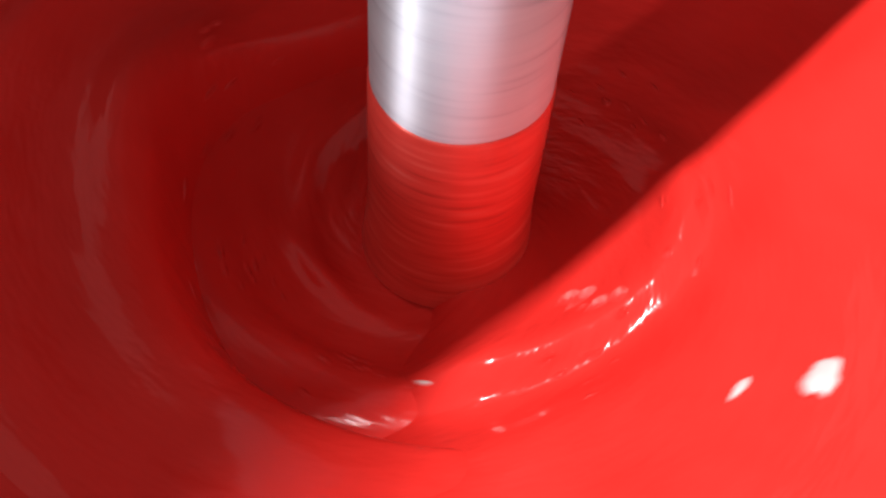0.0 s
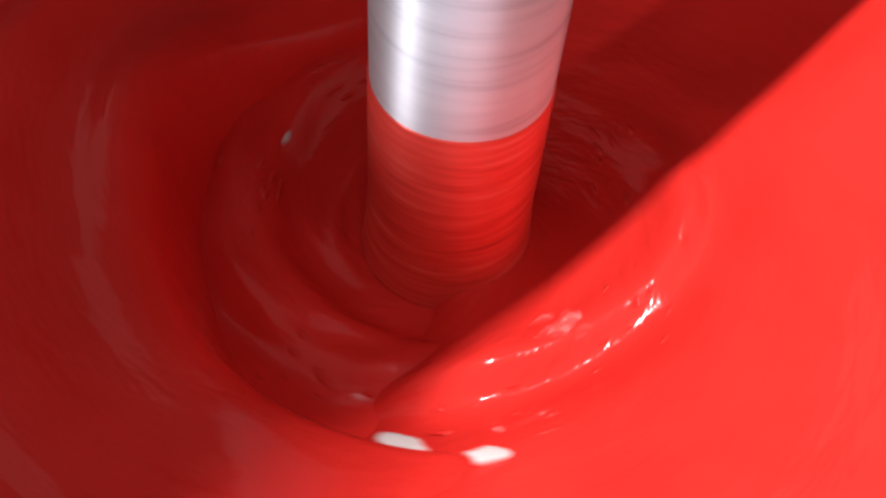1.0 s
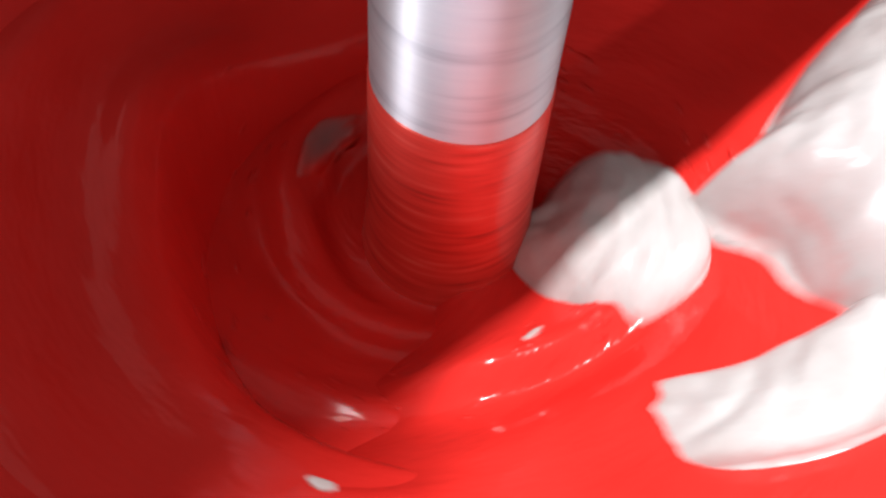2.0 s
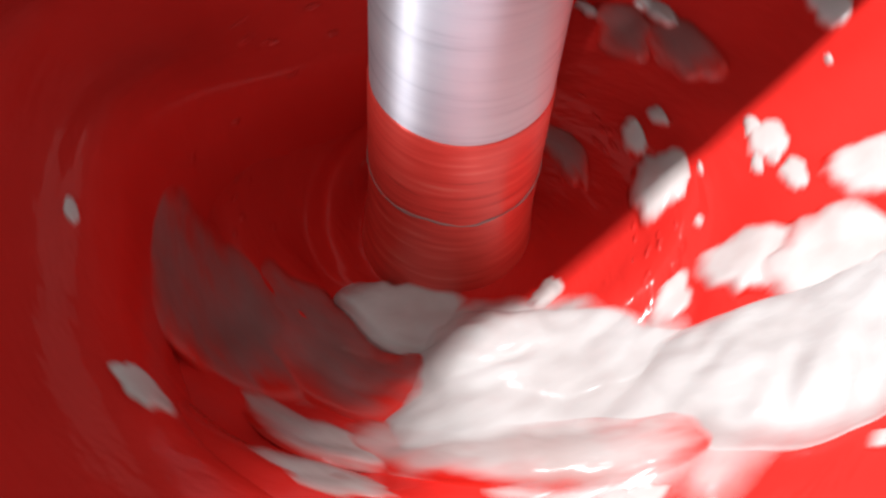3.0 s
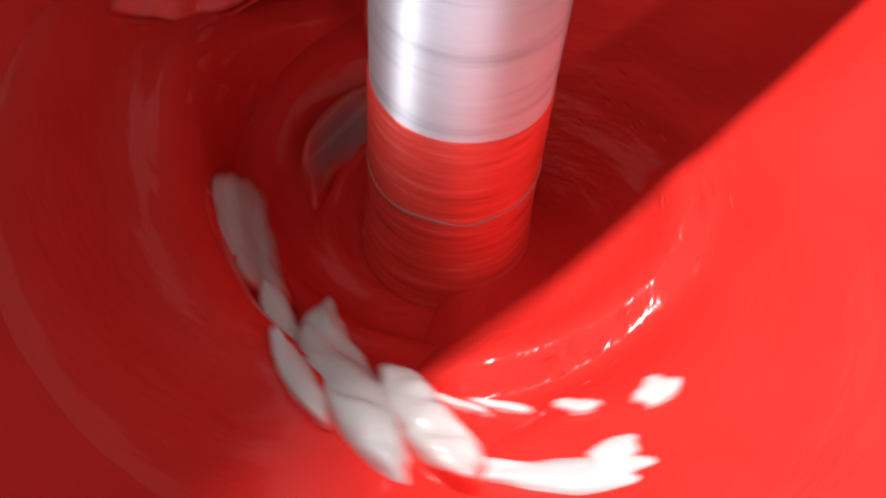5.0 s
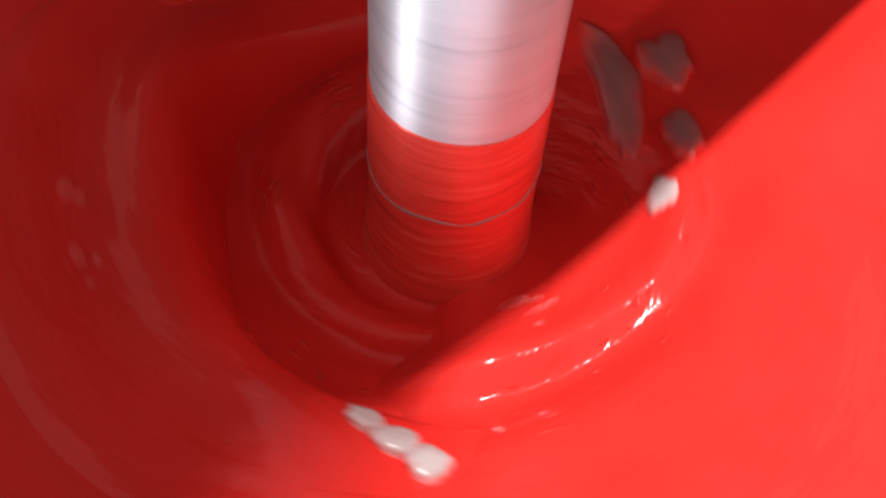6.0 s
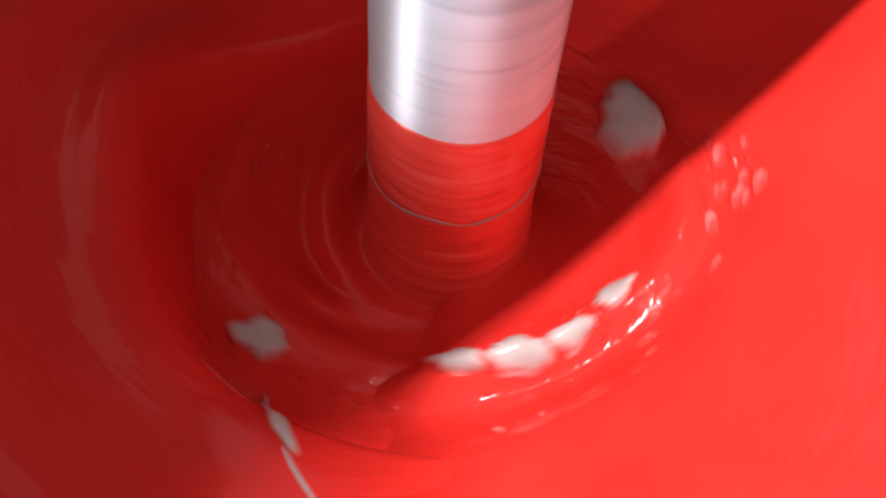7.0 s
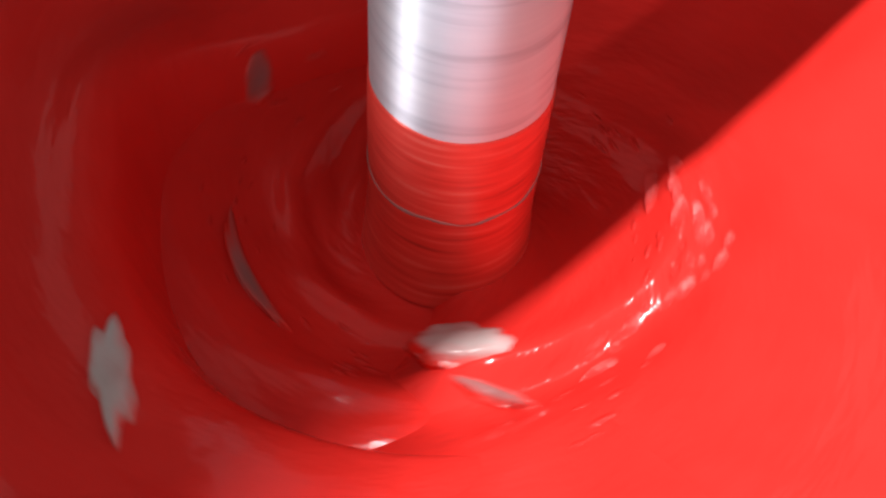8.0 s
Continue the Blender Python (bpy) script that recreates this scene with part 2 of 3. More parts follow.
def fold_sheet():
    n, m = 220, 70
    verts, faces = [], []
    for i in range(m + 1):
        r = 0.060 + 0.110 * (i / m) ** 1.2
        for j in range(n + 1):
            a = radians(-292 + 244 * j / n)
            verts.append((r * math.cos(a), r * math.sin(a), fold_height(r, a)))
    for i in range(m):
        for j in range(n):
            p = i * (n + 1) + j
            faces.append((p, p + n + 1, p + n + 2, p + 1))
    return tagged(mesh_object("paint_fold", verts, faces, RED), "rolled lip of glossy red paint folding into the vortex", "paint")


fold = fold_sheet()


# ---- the mixer shaft ----
def mixer_shaft():
    root = new("mixer_shaft")
    tagged(root, "shiny brushed steel mixer shaft with red paint on its lower end", "shaft")
    v, f = lathe([(0.0001, 0.45), (0.0245, 0.45), (0.025, 0.4495), (0.025, 0.1320), (0.0242, 0.1312), (0.0242, 0.1262), (0.025, 0.1254), (0.025, -0.09), (0.0001, -0.09)], 96)
    mesh_object("rod", v, f, STEEL, parent=root, label="brushed steel rod")

    def wob(i, a):
        return (0.0006 * math.sin(a + 1) + 0.0003 * math.sin(4 * a)) * (1 if i < 3 else 0)
    v, f = lathe([(0.02505, 0.0702), (0.0253, 0.0699), (0.0255, 0.0692), (0.0256, 0.05), (0.0257, 0.02), (0.0265, 0.006), (0.028, -0.01)], 128, wob)
    mesh_object("paint_coat", v, f, COAT, parent=root, label="thin streaky red paint film")
    return root


shaft = mixer_shaft()


def paint_ring():
    """The thin uneven line that the splash leaves round the shaft."""
    n, m = 160, 8
    verts, faces = [], []
    for j in range(n):
        a = 2 * math.pi * j / n
        at = Vector((math.cos(a), math.sin(a), 0))
        fat = max(0.15, 0.9 + 1.3 * noise.noise(at * 3.1 + Vector((4, 2, 0))))
        z = 0.0011 * math.sin(a + 0.5) + 0.0012 * noise.noise(at * 2.2) + 0.0004 * noise.noise(at * 7)
        for i in range(m):
            q = 2 * math.pi * i / m
            r = 0.0257 + 0.00025 * math.cos(q)
            verts.append((r * math.cos(a), r * math.sin(a), z + 0.0006 * fat * math.sin(q)))
    for j in range(n):
        for i in range(m):
            k, l = (j + 1) % n, (i + 1) % m
            faces.append((j * m + i, k * m + i, k * m + l, j * m + l))
    return tagged(mesh_object("paint_line", verts, faces, DRYING), "thin wavy pinkish paint line round the steel shaft", "paint")


paint_line = paint_ring()


# ---- white paint ----
PIECES = []
RIDERS = []
GLINTS = []


def bed(r, a, t, soft):
    """What a piece lies on: the paint, evened out under the large ones."""
    if not soft:
        return surface(r, a, t)
    return (surface(max(0.026, r - 0.008), a, t) + surface(r, a, t) + surface(r + 0.008, a, t)) / 3


def white_piece(r, deg, at, arc, wide, thick, home, ride=(), seed=0, ragged=0.4, turn=0, material=None):
    """A mass of white paint on the red. r, deg: its middle at the time `at`; arc, wide, thick: metres.
    home: the radius to which it is drawn in; ride: rows of (seconds, height over the paint)."""
    rnd = random.Random(seed * 7 + 3)
    off = Vector((rnd.uniform(-50, 50), rnd.uniform(-50, 50), rnd.uniform(-50, 50)))
    nu = max(16, min(90, int(arc / 0.0013)))
    nv = max(12, min(48, int(wide / 0.0013)))
    verts, faces = [], []
    rim_mix = []
    tc, ts = math.cos(radians(turn)), math.sin(radians(turn))
    mid = bed(r, radians(deg), at, arc > 0.03)
    for i in range(nu + 1):
        u = -1 + 2 * i / nu
        for j in range(nv + 1):
            v = -1 + 2 * j / nv
            # a disc mapped from the square, with a ragged rim
            x, y = u * math.sqrt(1 - v * v / 2), v * math.sqrt(1 - u * u / 2)
            ang = math.atan2(y, x)
            rag = 1 + ragged * noise.noise(off + Vector((1.1 * math.cos(ang), 1.1 * math.sin(ang), 0))) \
                + ragged * 0.5 * noise.noise(off + Vector((2.6 * math.cos(ang), 2.6 * math.sin(ang), 7)))
            rho = math.hypot(x, y)
            s, w = y * rag * wide / 2, x * rag * arc / 2
            s, w = s * tc + w * ts, w * tc - s * ts
            # soft lumps, and creases drawn out along the flow
            swell = noise.noise(off + Vector((w * 26, s * 70, 3)))
            crease = min(1, 3.2 * abs(noise.noise(off + Vector((w * 22 + s * 18, s * 75, 21)))))
            lump = thick + min(thick, 0.012) * (0.20 * swell + 0.17 * crease - 0.14 + 0.13 * noise.noise(off + Vector((w * 120, s * 170, 40))))
            h = (max(0, 1 - rho ** 3.2) ** 0.55) * lump - 0.0022 * smooth(0.82, 1, rho)
            rr = max(0.02, r + s)
            a = w / r
            dip = bed(rr, a + radians(deg), at, arc > 0.03) - mid
            dip = dip if arc > 0.04 else max(-0.010, min(0.010, dip))
            verts.append((rr * math.cos(a) - r, rr * math.sin(a), dip + h))
            rim_mix.append(rho)
    top = len(verts)
    for i in range(nu + 1):
        for j in range(nv + 1):
            p = verts[i * (nv + 1) + j]
            verts.append((p[0], p[1], p[2] - 0.003))
    for i in range(nu):
        for j in range(nv):
            q = [i * (nv + 1) + j, (i + 1) * (nv + 1) + j, (i + 1) * (nv + 1) + j + 1, i * (nv + 1) + j + 1]
            faces.append(q[::-1])
            faces.append([top + k for k in q])
    rim = [j for j in range(nv + 1)] + [i * (nv + 1) + nv for i in range(1, nu + 1)] \
        + [nu * (nv + 1) + j for j in range(nv - 1, -1, -1)] + [i * (nv + 1) for i in range(nu - 1, 0, -1)]
    for a, b in zip(rim, rim[1:] + rim[:1]):
        faces.append((a, b, top + b, top + a))
    name = "white_paint_mass" if arc > 0.05 else "white_paint_fleck"
    ob = mesh_object(name, verts, faces, material or (MASS if arc > 0.05 else WHITE))
    ob.data.attributes.new("rim", "FLOAT", "POINT").data.foreach_set("value", rim_mix + rim_mix)
    if material is PINK:
        tagged(ob, "smeared mass of pink-tinged white paint folding into red paint", "paint", "white paint in the vortex")
    elif material is SHADED_FILM:
        tagged(ob, "thin pinkish film of white paint over the red, darkened for shade", "paint", "white paint in the vortex")
    elif arc > 0.05:
        tagged(ob, "thick lumpy mass of wet white paint folding into red paint", "paint", "white paint in the vortex")
    else:
        tagged(ob, "small glossy fleck of white paint afloat on red paint", "paint", "white paint in the vortex")
    PIECES.append((ob, r, deg, at, home, ride, mid - base(r) if arc > 0.05 else None, arc > 0.03))
    return ob


def level(ride, t):
    if not ride:
        return 0.0
    if t <= ride[0][0]:
        return ride[0][1]
    for (t0, h0), (t1, h1) in zip(ride, ride[1:]):
        if t <= t1:
            return h0 + (h1 - h0) * smooth(t0, t1, t)
    return ride[-1][1]


def rise_sink(t0, t1):
    """Wells up out of the red paint just before t0, and is folded under it after t1."""
    return ((t0 - 0.45, -0.070), (t0, 0.0), (t1, 0.0), (t1 + 0.5, -0.070))


# the poured heap keeps its height, then slumps under the red
HEAP = ((1.45, -0.130), (1.9, 0.0), (2.5, 0.0), (2.8, -0.020), (3.0, -0.044), (3.35, -0.130))

# flecks of the first seconds
white_piece(0.096, -60, 0.5, 0.015, 0.008, 0.0025, 0.08, rise_sink(-1, 1.6), 1)
white_piece(0.108, -49, 0.5, 0.012, 0.006, 0.0022, 0.08, rise_sink(-1, 1.6), 2)
white_piece(0.090, -71, 0.5, 0.011, 0.0025, 0.0012, 0.08, rise_sink(-1, 1.5), 3)
white_piece(0.107, -119, 2.3, 0.008, 0.004, 0.0015, 0.107, rise_sink(1.2, 3.2), 4)
white_piece(0.054, -94, 2.3, 0.007, 0.0025, 0.0012, 0.054, rise_sink(1.8, 2.6), 5)
white_piece(0.062, 156, 1, 0.005, 0.002, 0.001, 0.062, rise_sink(-1, 1.6), 6)
white_piece(0.143, -43, 1.2, 0.016, 0.008, 0.003, 0.085, rise_sink(0.6, 1.9), 7)
# the poured heap and its spread
white_piece(0.096, -23, 2.5, 0.145, 0.118, 0.052, 0.064, HEAP, 8, ragged=0.16, turn=58)
white_piece(0.052, -68, 2.5, 0.062, 0.062, 0.016, 0.054, HEAP, 9, ragged=0.2, turn=25)
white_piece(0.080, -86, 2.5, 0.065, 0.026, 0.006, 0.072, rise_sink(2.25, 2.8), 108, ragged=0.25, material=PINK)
white_piece(0.096, -62, 2.5, 0.13, 0.032, 0.010, 0.08, rise_sink(1.9, 2.75), 10, ragged=0.22, turn=30)
white_piece(0.122, -43, 2.5, 0.11, 0.05, 0.012, 0.08, rise_sink(1.9, 2.8), 11, ragged=0.22, turn=25)
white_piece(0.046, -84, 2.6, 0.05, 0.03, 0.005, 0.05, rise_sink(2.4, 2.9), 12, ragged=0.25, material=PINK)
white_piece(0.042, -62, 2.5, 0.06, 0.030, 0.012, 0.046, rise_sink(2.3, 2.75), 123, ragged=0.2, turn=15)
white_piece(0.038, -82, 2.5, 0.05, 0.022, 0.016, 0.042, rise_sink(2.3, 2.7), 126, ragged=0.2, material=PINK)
white_piece(0.060, -118, 2.95, 0.075, 0.04, 0.003, 0.056, rise_sink(2.75, 3.4), 13, ragged=0.25, material=SHADED_FILM)
white_piece(0.074, -141, 3, 0.09, 0.046, 0.003, 0.062, rise_sink(2.8, 3.4), 14, ragged=0.22, turn=-20, material=SHADED_FILM)
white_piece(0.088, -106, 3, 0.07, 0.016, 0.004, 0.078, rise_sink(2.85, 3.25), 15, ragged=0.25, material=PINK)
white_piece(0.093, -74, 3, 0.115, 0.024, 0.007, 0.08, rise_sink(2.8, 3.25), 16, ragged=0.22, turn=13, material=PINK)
white_piece(0.063, -63, 3, 0.078, 0.042, 0.012, 0.058, rise_sink(2.8, 3.25), 17, ragged=0.2, turn=25)
white_piece(0.111, -32, 3, 0.09, 0.048, 0.012, 0.074, rise_sink(2.75, 3.2), 18, ragged=0.22, turn=35)
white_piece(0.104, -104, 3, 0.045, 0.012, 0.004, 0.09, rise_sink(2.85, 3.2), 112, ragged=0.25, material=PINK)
white_piece(0.096, -136, 3.5, 0.075, 0.013, 0.003, 0.085, rise_sink(3.4, 3.75), 110, ragged=0.22, material=SHADED_FILM)
# flecks behind the mass
white_piece(0.091, -15, 3, 0.03, 0.024, 0.005, 0.06, rise_sink(2.1, 3.8), 20)
white_piece(0.067, 9, 3, 0.032, 0.017, 0.004, 0.058, rise_sink(2.1, 3.8), 21)
white_piece(0.099, 12, 3, 0.014, 0.012, 0.003, 0.07, rise_sink(2.1, 3.7), 22)
white_piece(0.103, 4, 3, 0.013, 0.008, 0.003, 0.07, rise_sink(2.1, 3.7), 23)
white_piece(0.124, 3, 3, 0.024, 0.03, 0.005, 0.075, rise_sink(2.1, 3.8), 24)
white_piece(0.075, -25, 3, 0.02, 0.01, 0.003, 0.058, rise_sink(2.1, 3.6), 25)
white_piece(0.046, 36, 3, 0.03, 0.012, 0.003, 0.045, rise_sink(2, 3.4), 26, material=SHADED_FILM)
white_piece(0.087, 51, 3, 0.03, 0.016, 0.003, 0.06, rise_sink(2, 3.5), 27, material=SHADED_FILM)
white_piece(0.094, 40, 3, 0.034, 0.018, 0.003, 0.06, rise_sink(2, 3.5), 28, material=SHADED_FILM)
white_piece(0.133, 30, 3, 0.018, 0.012, 0.003, 0.08, rise_sink(2, 3.7), 29)
white_piece(0.083, 41, 2.5, 0.052, 0.015, 0.004, 0.06, rise_sink(1.9, 2.75), 30, material=PINK)
white_piece(0.106, 35, 2.5, 0.058, 0.018, 0.005, 0.07, rise_sink(1.9, 2.75), 31)
white_piece(0.125, 17, 2.5, 0.06, 0.02, 0.006, 0.08, rise_sink(1.9, 2.8), 32)
white_piece(0.112, -128, 3, 0.02, 0.009, 0.0025, 0.112, rise_sink(2.4, 3.15), 33)
white_piece(0.049, -57, 3.5, 0.026, 0.017, 0.003, 0.052, rise_sink(3.1, 3.8), 34, ragged=0.25, turn=20)
white_piece(0.079, 12, 3.5, 0.02, 0.011, 0.003, 0.066, rise_sink(2.9, 4), 35)
white_piece(0.101, -17, 3.5, 0.038, 0.020, 0.008, 0.07, rise_sink(3.1, 3.75), 36, ragged=0.22, turn=60)
white_piece(0.128, 14, 3.5, 0.034, 0.011, 0.004, 0.09, rise_sink(3.2, 3.75), 124, ragged=0.25, turn=55)
white_piece(0.142, 23, 3.5, 0.034, 0.011, 0.004, 0.09, rise_sink(3.2, 3.75), 125, ragged=0.25, turn=60)
white_piece(0.062, -30, 3.5, 0.015, 0.008, 0.003, 0.06, rise_sink(2.9, 3.8), 37)
white_piece(0.042, -97, 3.5, 0.014, 0.008, 0.0025, 0.042, rise_sink(2.9, 3.8), 38)
white_piece(0.113, -57, 3.5, 0.03, 0.014, 0.003, 0.085, rise_sink(3.1, 3.65), 39)
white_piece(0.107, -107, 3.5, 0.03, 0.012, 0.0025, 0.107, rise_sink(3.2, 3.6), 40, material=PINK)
white_piece(0.115, -156, 3.5, 0.016, 0.007, 0.002, 0.115, rise_sink(3.3, 3.7), 41, material=SHADED_FILM)
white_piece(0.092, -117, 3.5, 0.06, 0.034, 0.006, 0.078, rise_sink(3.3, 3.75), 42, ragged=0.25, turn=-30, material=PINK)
white_piece(0.085, -168, 3.5, 0.055, 0.030, 0.003, 0.075, rise_sink(3.4, 3.75), 43, ragged=0.2, turn=-15, material=SHADED_FILM)
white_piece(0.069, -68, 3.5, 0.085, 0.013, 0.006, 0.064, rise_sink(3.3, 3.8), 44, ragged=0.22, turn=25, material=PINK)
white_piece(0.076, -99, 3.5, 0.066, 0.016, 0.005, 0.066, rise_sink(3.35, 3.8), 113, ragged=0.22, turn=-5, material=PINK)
white_piece(0.086, -54, 3.5, 0.05, 0.016, 0.006, 0.066, rise_sink(3.3, 3.75), 114, ragged=0.22, turn=25)
# the folded mass
white_piece(0.081, -60, 4, 0.074, 0.026, 0.010, 0.066, rise_sink(3.7, 4.25), 45, ragged=0.22, turn=45)
white_piece(0.105, -42, 4, 0.105, 0.047, 0.012, 0.072, rise_sink(3.7, 4.25), 46, ragged=0.22, turn=50)
white_piece(0.071, -54, 4, 0.034, 0.014, 0.008, 0.058, rise_sink(3.6, 4.25), 47, ragged=0.22, turn=45)
white_piece(0.130, -50, 4, 0.05, 0.013, 0.005, 0.09, rise_sink(3.6, 4.3), 48, ragged=0.3, turn=20)
white_piece(0.101, 3, 4, 0.045, 0.010, 0.003, 0.06, rise_sink(3.5, 4.05), 49, ragged=0.25, turn=62)
white_piece(0.103, -10, 4, 0.038, 0.010, 0.004, 0.06, rise_sink(3.5, 4.05), 50, ragged=0.2, turn=54)
white_piece(0.086, -86, 4, 0.024, 0.017, 0.004, 0.078, rise_sink(3.6, 4.3), 51, ragged=0.3, turn=-20, material=PINK)
white_piece(0.100, -162, 4, 0.07, 0.050, 0.0035, 0.094, rise_sink(3.85, 4.2), 116, ragged=0.45, turn=-20, material=SHADED_FILM)
white_piece(0.078, 166, 4, 0.07, 0.030, 0.003, 0.074, rise_sink(3.8, 4.3), 127, ragged=0.45, material=SHADED_FILM)
white_piece(0.123, 177, 4, 0.034, 0.012, 0.003, 0.095, rise_sink(3.8, 4.9), 53, material=SHADED_FILM)
white_piece(0.074, 151, 4, 0.03, 0.014, 0.003, 0.072, rise_sink(3.3, 4.6), 54, material=SHADED_FILM)
white_piece(0.064, -113, 4, 0.05, 0.008, 0.003, 0.064, rise_sink(3.8, 4.2), 55, ragged=0.22, material=PINK)
white_piece(0.089, -128, 4, 0.014, 0.007, 0.002, 0.089, rise_sink(3.5, 4.6), 56, material=SHADED_FILM)
white_piece(0.084, -67, 4.5, 0.066, 0.020, 0.011, 0.07, rise_sink(4.3, 5.3), 57, ragged=0.25, turn=42)
white_piece(0.071, -80, 4.5, 0.034, 0.010, 0.006, 0.066, rise_sink(4.3, 5.3), 117, ragged=0.25, turn=20)
white_piece(0.078, -121, 4.5, 0.018, 0.012, 0.003, 0.078, rise_sink(4.2, 4.9), 118, ragged=0.6, turn=-40, material=PINK)
white_piece(0.063, -101, 4.5, 0.05, 0.020, 0.007, 0.064, rise_sink(4.3, 5.2), 58, ragged=0.22, material=PINK)
white_piece(0.097, -55, 4.5, 0.05, 0.017, 0.010, 0.072, rise_sink(4.3, 5.3), 59, ragged=0.25, turn=52)
white_piece(0.091, -78, 4.5, 0.033, 0.009, 0.004, 0.078, rise_sink(4.2, 5.3), 61, ragged=0.3, turn=30)
white_piece(0.088, -42, 4.5, 0.018, 0.004, 0.002, 0.064, rise_sink(4.1, 5.3), 63, turn=25)
white_piece(0.090, -34, 4.5, 0.018, 0.004, 0.002, 0.064, rise_sink(4.1, 5.3), 64, turn=25)
white_piece(0.107, -28, 4.5, 0.015, 0.006, 0.003, 0.066, rise_sink(4, 5.4), 65, turn=25)
white_piece(0.120, -20, 4.5, 0.016, 0.009, 0.0035, 0.07, rise_sink(4, 5.4), 66)
white_piece(0.132, -37, 4.5, 0.017, 0.01, 0.0035, 0.078, rise_sink(4, 5.4), 67)
white_piece(0.131, -46, 4.5, 0.06, 0.012, 0.005, 0.08, rise_sink(4.1, 5.5), 68, turn=15)
white_piece(0.118, 164, 4.5, 0.08, 0.044, 0.003, 0.11, rise_sink(4.3, 5.3), 69, ragged=0.25, turn=10, material=SHADED_FILM)
white_piece(0.079, 142, 4.5, 0.05, 0.042, 0.003, 0.075, rise_sink(4.3, 5.2), 70, ragged=0.22, turn=30, material=SHADED_FILM)
white_piece(0.051, -168, 4.5, 0.07, 0.018, 0.0025, 0.052, rise_sink(4.3, 5), 71, ragged=0.22, turn=-10, material=SHADED_FILM)
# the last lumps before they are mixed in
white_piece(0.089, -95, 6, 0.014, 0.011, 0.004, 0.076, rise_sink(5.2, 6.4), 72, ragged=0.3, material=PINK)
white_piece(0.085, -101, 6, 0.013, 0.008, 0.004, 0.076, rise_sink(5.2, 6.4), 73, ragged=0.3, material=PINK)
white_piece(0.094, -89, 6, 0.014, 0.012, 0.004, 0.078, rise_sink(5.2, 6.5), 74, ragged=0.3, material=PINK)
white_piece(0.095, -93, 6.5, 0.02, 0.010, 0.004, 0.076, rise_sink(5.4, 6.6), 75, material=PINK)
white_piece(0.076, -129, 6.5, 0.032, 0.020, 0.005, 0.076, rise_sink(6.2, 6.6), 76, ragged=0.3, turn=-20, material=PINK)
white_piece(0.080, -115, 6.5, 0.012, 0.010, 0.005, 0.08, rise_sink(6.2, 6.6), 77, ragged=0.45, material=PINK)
white_piece(0.071, 43, 6, 0.058, 0.016, 0.003, 0.066, rise_sink(5.3, 6.3), 78, ragged=0.3, turn=25, material=SHADED_FILM)
white_piece(0.088, 39, 6, 0.028, 0.018, 0.003, 0.066, rise_sink(5.3, 6.3), 79, ragged=0.45, material=SHADED_FILM)
white_piece(0.077, 21, 6, 0.020, 0.012, 0.003, 0.06, rise_sink(5.3, 6.3), 80, ragged=0.45, material=SHADED_FILM)
white_piece(0.066, 4, 6, 0.015, 0.009, 0.003, 0.06, rise_sink(5.5, 6.3), 82, ragged=0.45, material=PINK)
white_piece(0.070, -10, 6.5, 0.030, 0.016, 0.0045, 0.058, rise_sink(6.2, 6.65), 83, ragged=0.3, turn=25, material=PINK)
white_piece(0.063, -29, 6.5, 0.02, 0.013, 0.0045, 0.056, rise_sink(6.2, 6.65), 84, ragged=0.45, turn=15, material=PINK)
white_piece(0.053, -38, 6.5, 0.011, 0.008, 0.003, 0.054, rise_sink(6.2, 6.65), 85, ragged=0.45, material=PINK)
white_piece(0.079, 26, 6.5, 0.036, 0.013, 0.003, 0.06, rise_sink(6.2, 6.8), 87, ragged=0.45, material=SHADED_FILM)
white_piece(0.057, -84, 7, 0.017, 0.010, 0.004, 0.056, rise_sink(6.8, 7.15), 88, ragged=0.45, turn=12, material=PINK)
white_piece(0.059, -67, 7, 0.022, 0.013, 0.0045, 0.056, rise_sink(6.8, 7.15), 89, ragged=0.45, turn=15, material=PINK)
white_piece(0.060, -50, 7, 0.019, 0.009, 0.004, 0.056, rise_sink(6.8, 7.15), 90, ragged=0.45, turn=6, material=PINK)
white_piece(0.059, -32, 7, 0.017, 0.008, 0.003, 0.056, rise_sink(6.8, 7.15), 91, ragged=0.45, turn=20, material=PINK)
white_piece(0.061, 13, 7.15, 0.036, 0.018, 0.006, 0.046, rise_sink(6.6, 9), 92, ragged=0.4, turn=5, material=PINK)
white_piece(0.060, -117, 7.5, 0.027, 0.008, 0.003, 0.058, rise_sink(7.3, 7.6), 93, ragged=0.45, turn=-12, material=PINK)
white_piece(0.053, -92, 7.5, 0.031, 0.008, 0.003, 0.054, rise_sink(7.3, 7.6), 94, ragged=0.45, material=PINK)
white_piece(0.082, -38, 7.5, 0.030, 0.005, 0.002, 0.075, rise_sink(7.3, 7.6), 119, ragged=0.25, turn=20, material=SHADED_FILM)
white_piece(0.067, -77, 8, 0.031, 0.005, 0.002, 0.06, rise_sink(7.8, 9), 120, ragged=0.3, turn=35, material=SHADED_FILM)
white_piece(0.072, -137, 7, 0.020, 0.013, 0.004, 0.072, rise_sink(6.8, 7.3), 95, ragged=0.35, turn=-40, material=PINK)
white_piece(0.097, -112, 7, 0.018, 0.005, 0.002, 0.09, rise_sink(6.8, 7.3), 121, ragged=0.25, turn=38, material=PINK)
white_piece(0.085, -171, 7.5, 0.018, 0.006, 0.002, 0.085, rise_sink(7.2, 7.6), 96, material=PINK)
